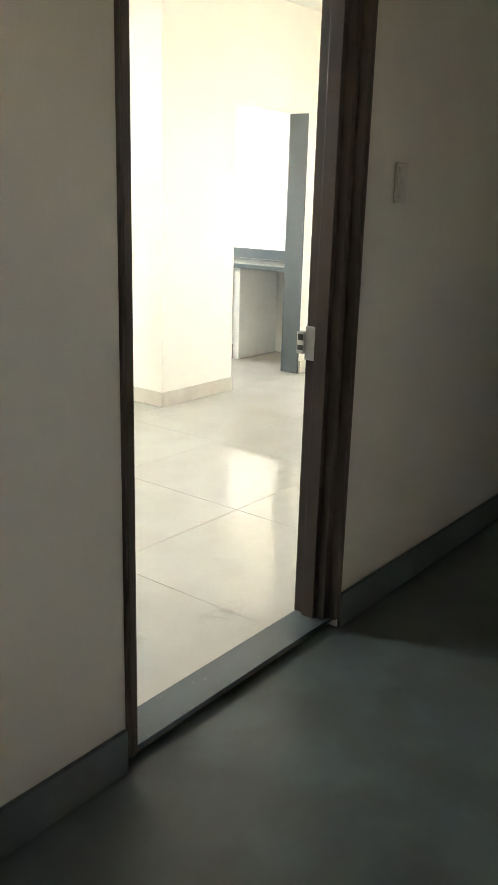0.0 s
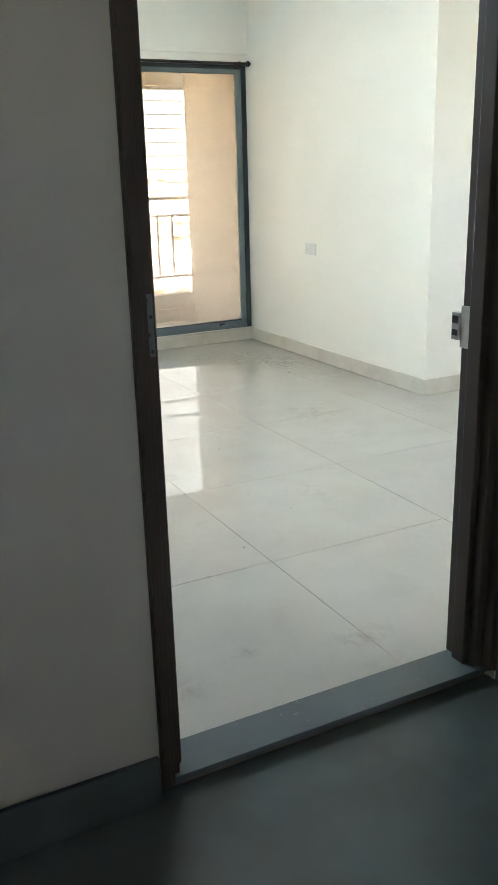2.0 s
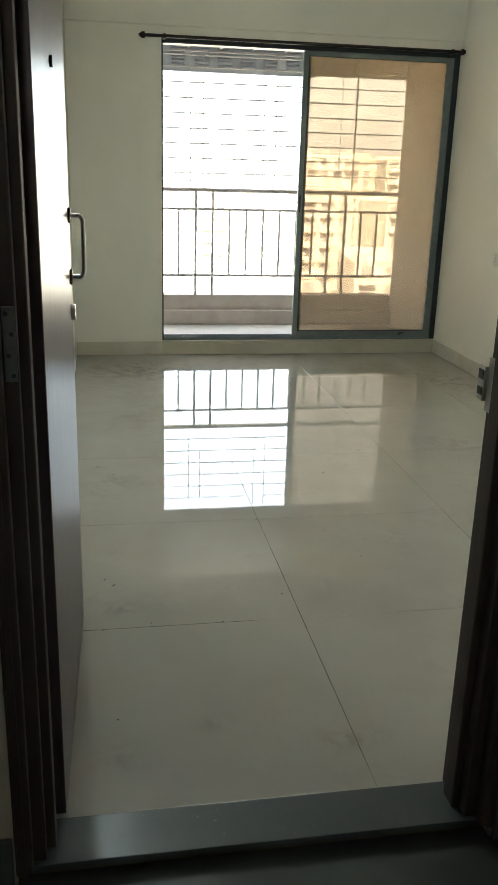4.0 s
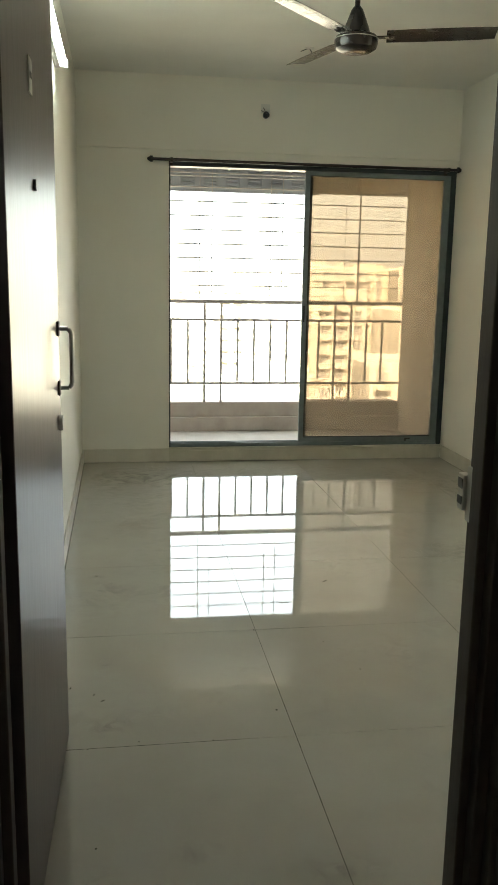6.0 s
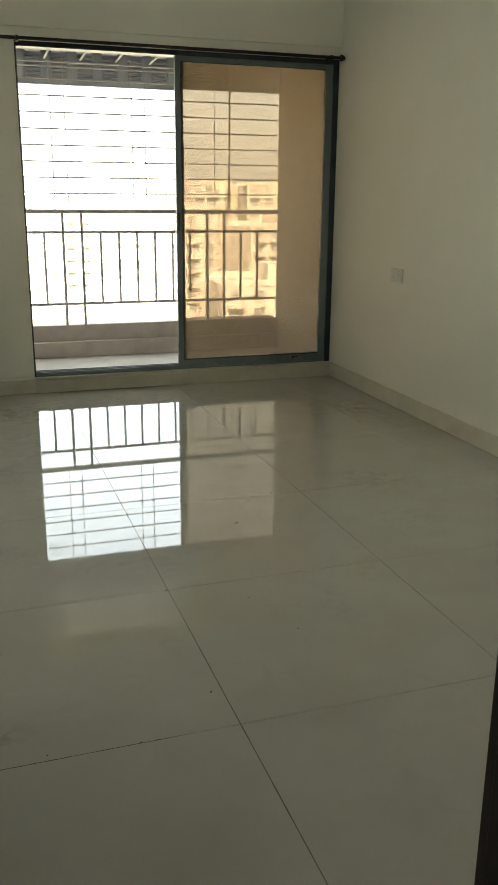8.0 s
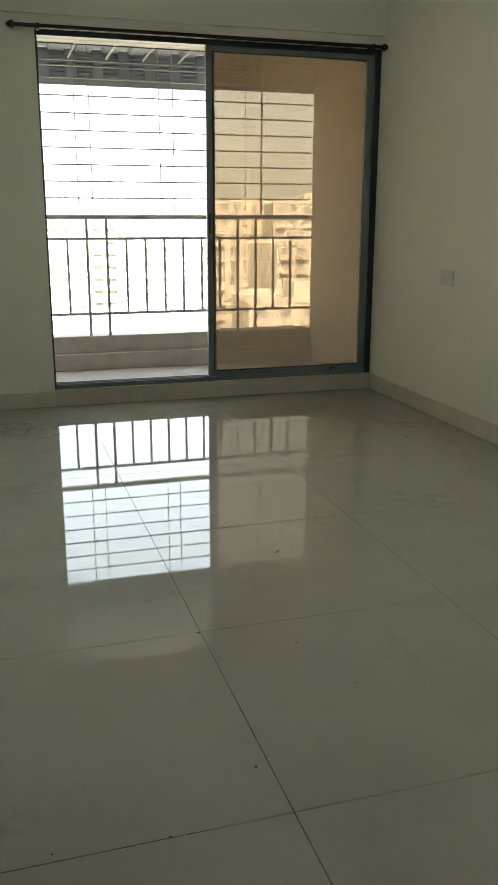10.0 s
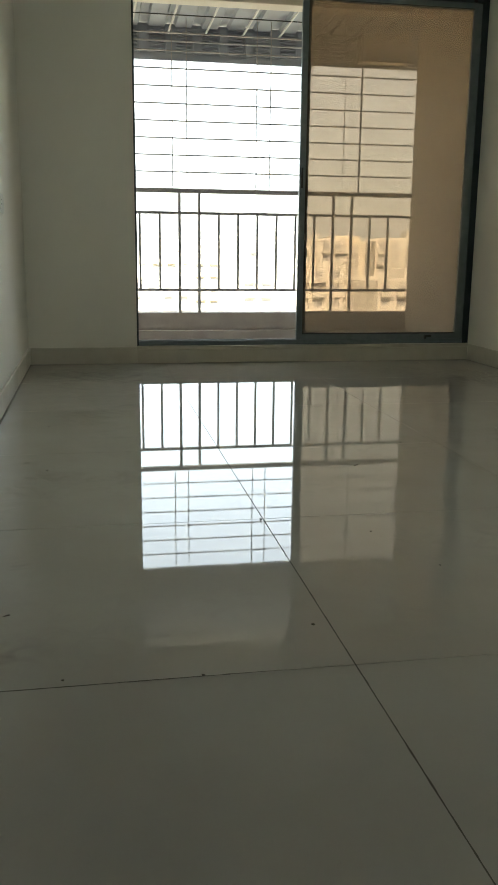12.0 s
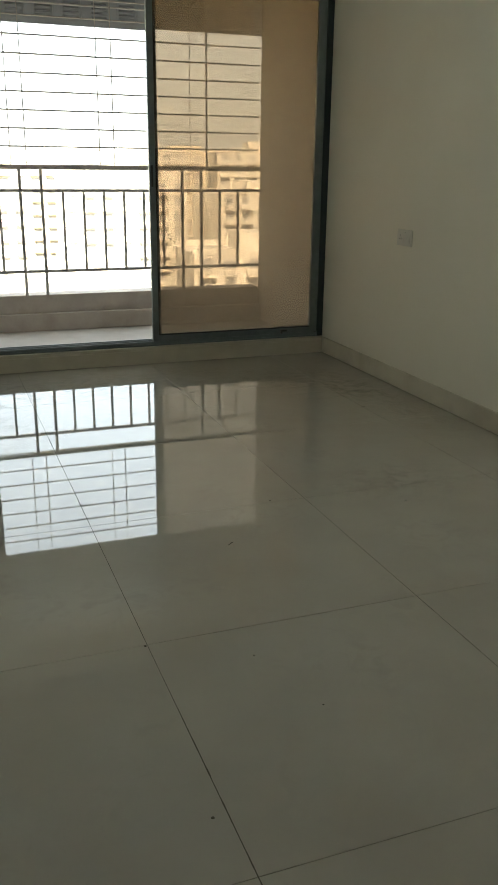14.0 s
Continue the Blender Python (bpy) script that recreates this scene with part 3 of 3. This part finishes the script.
def railing():
    y = 1.85
    e = thing("balcony_railing", "grey painted steel balcony railing with upright bars", "railing", ((BX0 + BX1) / 2, y, 0.17))
    inv = Matrix.Translation(-Vector(e.location))
    def p(name, *spans):
        bm = bmesh.new()
        for s in spans:
            box(bm, *s, bevel=0.002)
        bm.transform(inv)
        return part(name, bm, M_RAIL, e)
    p("top_rail", (BX0, BX1, y - 0.022, y + 0.022, 1.125, 1.160))
    p("middle_rail", (BX0, BX1, y - 0.011, y + 0.011, 0.960, 0.982))
    p("bottom_rail", (BX0, BX1, y - 0.011, y + 0.011, 0.352, 0.374))
    xs = [-1.70 + 0.1595 * k for k in range(-4, 12)]
    for i, x in enumerate(xs):
        if x < BX0 + 0.02 or x > BX1 - 0.02:
            continue
        if i in (4, 5, 12, 13):
            p("post", (x - 0.011, x + 0.011, y - 0.010, y + 0.010, 0.176, 1.125))
        else:
            p("bar", (x - 0.009, x + 0.009, y - 0.009, y + 0.009, 0.374, 0.960))


railing()


def grille():
    y = 1.90
    e = thing("window_grille", "thin steel safety grille above the balcony railing", "grille", ((BX0 + BX1) / 2, y, 1.16))
    inv = Matrix.Translation(-Vector(e.location))
    def r(name, a, b, rad):
        bm = bmesh.new()
        rod(bm, a, b, rad, 6)
        bm.transform(inv)
        part(name, bm, M_RAIL, e)
    z = 1.29
    while z < 2.5:
        r("crossbar", (BX0, y, z), (BX1, y, z), 0.0058)
        z += 0.1285
    for x in (-1.747, -1.632, -1.069, -0.956, -0.336):
        r("upright", (x, y + 0.008, 1.155), (x, y + 0.008, 2.52), 0.004)
    for x in (-1.747, -1.632, -1.069, -0.956):
        for k in range(8):
            bm = bmesh.new()
            box(bm, x - 0.006, x + 0.006, y - 0.007, y + 0.013, 1.283 + 0.1285 * k, 1.297 + 0.1285 * k, 0.002)
            bm.transform(inv)
            part("clamp", bm, M_RAIL, e)
    r("upright", (-0.197, y + 0.008, 1.155), (-0.197, y + 0.008, 2.52), 0.008)


grille()


def awning():
    """Box-profile sheet that slopes down outwards from the edge beam, on thin rafters, with a louvred drop at its outer edge."""
    e = thing("awning", "grey box-profile metal sheet awning over the balcony on steel rafters", "awning", ((BX0 + BX1) / 2, 1.6, 2.7))
    inv = Matrix.Translation(-Vector(e.location))
    def p(name, bm, mat, label="", smooth=False, parent=e):
        bm.transform(inv)
        return part(name, bm, mat, parent, label, smooth)
    y0, z0, y1, z1 = BEAM_Y + 0.01, AW_Z0, 2.17, 2.42
    x0, x1, pitch = BX0 - 0.1, BX1 + 0.15, 0.215
    # one rib a pitch: (offset along x, height)
    steps = ((0.0, 0.0), (0.125, 0.0), (0.140, 0.028), (0.200, 0.028))
    bm = bmesh.new()
    prev = None
    for i in range(int((x1 - x0) / pitch) + 1):
        for dx, h in steps:
            x = x0 + i * pitch + dx
            col = [bm.verts.new((x, y0, z0 + h)), bm.verts.new((x, y1 + 0.05, z1 + h)), bm.verts.new((x, y1 + 0.05, z1 + h + 0.002)), bm.verts.new((x, y0, z0 + h + 0.002))]
            if prev:
                for a in range(4):
                    b = (a + 1) % 4
                    bm.faces.new((prev[a], prev[b], col[b], col[a]))
            prev = col
    p("sheet", bm, M_SHEET)
    for k in range(9):
        x = BX0 + 0.10 + 0.30 * k
        bm = bmesh.new(); rod(bm, (x + 0.03, y0, z0 - 0.035), (x, y1 - 0.03, z1 - 0.045), 0.009, 8)
        p("rafter", bm, M_GALV, "pale steel bar")
    for f, rad in ((0.30, 0.006), (0.62, 0.0045)):
        y, z = y0 + (y1 - y0) * f, z0 + (z1 - z0) * f - 0.050
        bm = bmesh.new(); rod(bm, (BX0, y, z), (BX1, y, z), rad, 8)
        p("purlin", bm, M_DARK, "dark thin rod")
    bm = bmesh.new(); rod(bm, (BX0, y1 - 0.02, 2.315), (BX1, y1 - 0.02, 2.315), 0.007, 8); p("purlin", bm, M_GALV, "pale thin pipe")
    wire_rnd = random.Random(11)
    y, z = y0 + (y1 - y0) * 0.30, z0 + (z1 - z0) * 0.30 - 0.050
    for k in range(6):
        bm = bmesh.new()
        a = Vector((BX0 + 0.2 + 0.42 * k, y - 0.006, z))
        for j in range(5):
            b = a + Vector((0.055, 0.004 * (-1) ** j, 0.018 * (-1) ** j * wire_rnd.random()))
            rod(bm, a, b, 0.0022, 5)
            a = b
        p("tie_wire", bm, M_DARK)
    # drop: flat bays with slats, between proud ribs, over a plain bottom band
    bm = bmesh.new()
    box(bm, x0, x1, y1 - 0.001, y1 + 0.002, 2.212, z1 + 0.026)
    drop = p("edge_drop", bm, M_SHEET, "louvred hanging edge")
    bm = bmesh.new()
    box(bm, x0, -0.55, y1 - 0.010, y1 + 0.003, 2.172, 2.211, 0.002)
    box(bm, -0.5495, x1, y1 - 0.010, y1 + 0.003, 2.186, 2.211, 0.002)
    p("bottom_band", bm, M_SHEET, "", False, drop)
    rib = slat = None   # built once, then repeated
    for i in range(int((x1 - x0) / pitch) + 1):
        x = x0 + i * pitch
        if rib is None:
            bm = bmesh.new()
            box(bm, 0.140, 0.200, -0.016, -0.002, 2.225, 2.42, 0.002)
            rib = part("rib", bm, M_SHEET, drop)
            first = rib
        else:
            first = new("rib", rib.data)
            first.parent = drop
        first.location = inv @ Vector((x, y1, 0))
        for k in range(6):
            if slat is None:
                bm = bmesh.new()
                vs = [bm.verts.new(q) for q in ((0.004, -0.002, 0.016), (0.121, -0.002, 0.016), (0.121, -0.014, 0), (0.004, -0.014, 0), (0.004, -0.002, -0.002), (0.121, -0.002, -0.002))]
                for q in ((0, 1, 2, 3), (3, 2, 5, 4), (0, 3, 4), (1, 5, 2)):
                    bm.faces.new([vs[j] for j in q])
                slat = part("slat", bm, M_SHEET, drop)
                first = slat
            else:
                first = new("slat", slat.data)
                first.parent = drop
            first.location = inv @ Vector((x, y1, 2.232 + 0.032 * k))


awning()

# ---- outdoors ----
GZ = -24.0
structure(boxes("ground", M_GROUND, [(-1500, 1500, -1500, 1500, GZ - 0.5, GZ)]), "dusty open ground of the city", "ground")


def building(x, y, w, d, storeys, mat, turn=0.0, bays=5, seed=0):
    """A block of flats: a body, windows with frames sunk into it, balconies and a roof parapet."""
    rnd = random.Random(seed)
    h = storeys * 3.1
    e = thing("apartment_building", "distant %s apartment building with rows of balconies" % rnd.choice(["ochre plastered", "cream plastered", "weathered beige"]), "building", (x, y, GZ))
    e.rotation_euler = (0, 0, radians(turn))
    bm = bmesh.new(); box(bm, -w / 2, w / 2, -d / 2, d / 2, 0, h); box(bm, -w * 0.15, w * 0.1, -d / 4, d / 4, h, h + 2.8); part("wall", bm, mat, e)
    bm = bmesh.new()
    for s in ((-w / 2 - 0.2, w / 2 + 0.2, -d / 2 - 0.2, -d / 2 + 0.1), (-w / 2 - 0.2, w / 2 + 0.2, d / 2 - 0.1, d / 2 + 0.2)):
        box(bm, s[0], s[1], s[2], s[3], h, h + 0.9)
    rod(bm, (w * 0.3, 0, h), (w * 0.3, 0, h + 2.2), 1.2, 12)
    part("roof", bm, mat, e)
    bw = w / bays
    wm = None
    bmn = None
    for s in range(storeys):
        for b in range(bays):
            cx = -w / 2 + bw * (b + 0.5)
            z = s * 3.1
            if wm is None:
                bm = bmesh.new(); box(bm, -bw * 0.24, bw * 0.24, -0.06, 0.02, 0.9, 2.5)
                win = part("window", bm, M_BWIN, e); wm = win.data
                bm = bmesh.new(); box(bm, -bw * 0.36, bw * 0.36, -1.1, 0.02, -0.1, 1.0)
                bal = part("balcony", bm, M_CONC2, e); bmn = bal.data
            else:
                win = new("window", wm); win.parent = e
                bal = new("balcony", bmn); bal.parent = e
            win.location = (cx, -d / 2, z)
            bal.location = (cx, -d / 2, z)
            if (b + seed) % 3 == 0:
                bal.scale = (0.7, 0.45, 1)


BLOCKS = [(x, y, w, 15, st, mt, tn, by) for x, y, w, st, mt, tn, by in (
    (-96, 250, 34, 8, M_CONC2, 14, 8), (-52, 240, 30, 9, M_CONC, 9, 7), (-14, 262, 32, 9, M_CONC2, 3, 8), (22, 228, 26, 8, M_CONC3, -5, 7), (52, 236, 28, 9, M_CONC2, 6, 8),
    (86, 224, 26, 9, M_CONC, -8, 7), (118, 246, 34, 9, M_CONC2, -14, 8), (160, 262, 34, 9, M_CONC3, -18, 8), (6, 190, 24, 6, M_CONC2, 5, 7), (38, 182, 26, 7, M_CONC, -4, 7),
    (70, 186, 24, 6, M_CONC2, 8, 6), (-30, 184, 26, 6, M_CONC3, 6, 7), (98, 178, 22, 7, M_CONC2, -10, 6), (20, 128, 20, 3, M_CONC, 4, 6), (46, 122, 22, 4, M_CONC2, -6, 6),
    (-10, 132, 22, 3, M_CONC3, 3, 6), (72, 134, 20, 3, M_CONC, -4, 5), (4, 300, 44, 9, M_CONC, 2, 10), (46, 310, 44, 9, M_CONC2, -3, 10), (88, 300, 44, 9, M_CONC3, -6, 10), (-40, 305, 44, 9, M_CONC, 4, 10), (-44, 140, 24, 4, M_CONC2, 8, 6))]
for i, (x, y, w, d, st, mt, tn, by) in enumerate(BLOCKS):
    building(x, y, w, d, st, mt, tn, by, i)


# ---- floor tiles, last ----
structure(boxes("floor", M_JOINT, [(XL, XE, YD, 0.0, -0.2, -0.003)]), "glossy cream floor of large square tiles with dark joints", "floor")
floor_ob = bpy.data.objects["floor"]
made = {}
gx, gy, T = -1.983, -3.150, 0.80
for i in range(-2, 7):
    for j in range(-3, 5):
        x0, x1 = max(XL, gx + i * T), min(XE, gx + (i + 1) * T)
        y0, y1 = max(YD, gy + j * T), min(0.0, gy + (j + 1) * T)
        if x1 - x0 < 0.02 or y1 - y0 < 0.02:
            continue
        key = (round(x1 - x0, 3), round(y1 - y0, 3))
        if key not in made:
            bm = bmesh.new()
            g = 0.0008
            box(bm, g, key[0] - g, g, key[1] - g, -0.009, 0.0, 0.0006)
            t = part("tile", bm, M_TILE, floor_ob)
            made[key] = t.data
        else:
            t = new("tile", made[key])
            t.parent = floor_ob
        t.location = (x0, y0, 0)

# dark dirt in the open stretches of the joints, and crumbs on the floor
rnd = random.Random(5)


def dirt_line(a, b, width):
    """A ragged thin strip of dirt from a to b."""
    bm = bmesh.new()
    a, b = Vector((*a, 0.0004)), Vector((*b, 0.0004))
    n = max(6, int((b - a).length / 0.012))
    side = Vector((-(b - a).y, (b - a).x, 0)).normalized()
    prev = None
    for i in range(n + 1):
        f = i / n
        w = width * (0.35 + 0.65 * noise.noise(Vector((a.x + f * 40, a.y, 3))) ** 2 * 2 + 0.25 * rnd.random()) * min(1, 6 * f + 0.2, 6 * (1 - f) + 0.2)
        c = a.lerp(b, f) + side * 0.0006 * (rnd.random() - 0.5)
        row = [bm.verts.new(c + side * w), bm.verts.new(c - side * w)]
        if prev:
            bm.faces.new((prev[0], prev[1], row[1], row[0]))
        prev = row
    tagged(part("joint_dirt", bm, M_JOINT), label="dark dirt in the joint between cream floor tiles", category="dirt", kind="stuff")


for a, b, w in (((XL + 0.013, -3.950), (-2.10, -3.950), 0.0026), ((-1.983, -4.68), (-1.983, -3.30), 0.0020), ((-1.983, -3.18), (-1.983, -2.30), 0.0012),
                ((-1.183, -3.80), (-1.183, -2.10), 0.0014), ((-1.983, -3.150), (-1.25, -3.150), 0.0010), ((XL + 0.013, -3.15), (-2.50, -3.15), 0.0008), ((-0.383, -1.60), (-0.383, -0.95), 0.0012)):
    dirt_line(a, b, w)

for a, b, w in (((-2.62, -2.350), (-2.15, -2.350), 0.0010), ((XL + 0.013, -3.150), (-2.56, -3.150), 0.0016), ((XL + 0.015, -4.6), (XL + 0.015, -0.1), 0.0028),
                ((-0.383, -2.9), (-0.383, -1.9), 0.0009), ((-0.016, -2.2), (-0.016, -0.1), 0.0018), ((-1.25, -2.350), (-0.9, -2.350), 0.0008), ((-0.9, -3.150), (-0.2, -3.150), 0.0008)):
    dirt_line(a, b, w)

M_SMEAR = bpy.data.materials.new("dried_mud_film")
M_SMEAR.use_nodes = True
sn, sl = M_SMEAR.node_tree.nodes, M_SMEAR.node_tree.links
mud = sn["Principled BSDF"]
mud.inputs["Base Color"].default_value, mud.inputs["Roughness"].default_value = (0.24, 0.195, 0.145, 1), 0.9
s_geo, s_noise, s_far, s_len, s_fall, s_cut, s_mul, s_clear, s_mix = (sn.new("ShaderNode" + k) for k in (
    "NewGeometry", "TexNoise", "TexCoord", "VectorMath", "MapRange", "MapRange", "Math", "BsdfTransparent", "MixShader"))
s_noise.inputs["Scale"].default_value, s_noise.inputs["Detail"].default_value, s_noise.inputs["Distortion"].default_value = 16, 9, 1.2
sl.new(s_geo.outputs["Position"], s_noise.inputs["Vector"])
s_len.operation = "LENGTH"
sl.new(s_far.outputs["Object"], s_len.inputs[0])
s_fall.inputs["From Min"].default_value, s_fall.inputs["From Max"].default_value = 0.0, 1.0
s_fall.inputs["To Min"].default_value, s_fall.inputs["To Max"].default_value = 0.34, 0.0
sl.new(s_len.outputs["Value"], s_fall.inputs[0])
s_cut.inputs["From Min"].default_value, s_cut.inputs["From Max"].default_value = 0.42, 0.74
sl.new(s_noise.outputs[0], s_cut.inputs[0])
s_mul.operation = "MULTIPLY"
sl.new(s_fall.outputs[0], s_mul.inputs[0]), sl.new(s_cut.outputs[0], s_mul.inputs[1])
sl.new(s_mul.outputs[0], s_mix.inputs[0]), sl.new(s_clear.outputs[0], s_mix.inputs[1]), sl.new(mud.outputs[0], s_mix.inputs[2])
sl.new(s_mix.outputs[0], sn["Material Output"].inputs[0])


def smear(x, y, rx, ry, turn):
    """A thin film of dried mud; its radius is one unit of its own space."""
    bm = bmesh.new()
    bmesh.ops.create_circle(bm, cap_ends=True, segments=20, radius=1)
    ob = tagged(part("mud_smear", bm, M_SMEAR), label="faint brown smear of dried mud on the floor tiles", category="smear", kind="stuff")
    ob.location, ob.scale, ob.rotation_euler = (x, y, 0.0007 + 0.00005 * rnd.random()), (rx, ry, 1), (0, 0, radians(turn))


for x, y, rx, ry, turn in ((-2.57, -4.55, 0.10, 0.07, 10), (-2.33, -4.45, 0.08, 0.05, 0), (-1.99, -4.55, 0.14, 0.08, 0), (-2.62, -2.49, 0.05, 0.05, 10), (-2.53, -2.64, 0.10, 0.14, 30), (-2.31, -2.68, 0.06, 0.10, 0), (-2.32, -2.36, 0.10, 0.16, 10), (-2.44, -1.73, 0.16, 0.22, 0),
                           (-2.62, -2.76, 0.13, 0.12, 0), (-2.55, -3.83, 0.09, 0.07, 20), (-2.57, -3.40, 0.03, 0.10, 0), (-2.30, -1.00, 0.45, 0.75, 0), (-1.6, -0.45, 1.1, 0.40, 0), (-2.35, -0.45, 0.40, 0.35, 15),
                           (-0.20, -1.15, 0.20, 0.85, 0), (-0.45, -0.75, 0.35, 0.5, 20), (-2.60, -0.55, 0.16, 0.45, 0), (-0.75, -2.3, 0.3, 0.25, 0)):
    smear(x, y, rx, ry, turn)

CRUMBS = [(-2.237, -3.949, 4), (-2.014, -3.79, 4), (-2.580, -1.895, 4), (-2.552, -2.578, 4), (-1.662, -3.536, 3), (-1.740, -3.290, 3), (-1.316, -2.338, 4), (-0.836, -2.50, 4),
          (-2.574, -4.405, 4), (-1.99, -3.156, 4), (-2.46, -3.93, 3), (-2.61, -3.955, 3)]
SLIVERS = [(-1.575, -2.64, 24, 40), (-0.38, -1.30, 26, 10), (-2.57, -3.664, 12, 30), (-2.68, -3.565, 10, 70), (-2.62, -2.47, 16, 5), (-2.60, -3.62, 8, 50)]
for x, y, r in CRUMBS:
    bm = bmesh.new()
    bmesh.ops.create_icosphere(bm, subdivisions=1, radius=r / 1000)
    for v in bm.verts:
        v.co *= 0.7 + 0.5 * rnd.random()
        v.co.z *= 0.5
    tagged(part("crumb", bm, M_JOINT), label="small dark crumb lying on the glossy tile floor", category="crumb", group="crumbs on the floor").location = (x, y, r / 2600)
for x, y, r, turn in SLIVERS:
    bm = bmesh.new()
    r *= 0.62
    box(bm, -r / 1000, 0, -0.0015, 0.0015, 0.0, 0.002, 0.0006)
    box(bm, -0.001, r / 1400, -0.0012, 0.0030, 0.0, 0.0016, 0.0006)
    ob = tagged(part("splinter", bm, M_FRAME), label="thin dark splinter lying on the glossy tile floor", category="splinter", group="splinters on the floor")
    ob.location, ob.rotation_euler = (x, y, 0.0003), (0, 0, radians(turn))
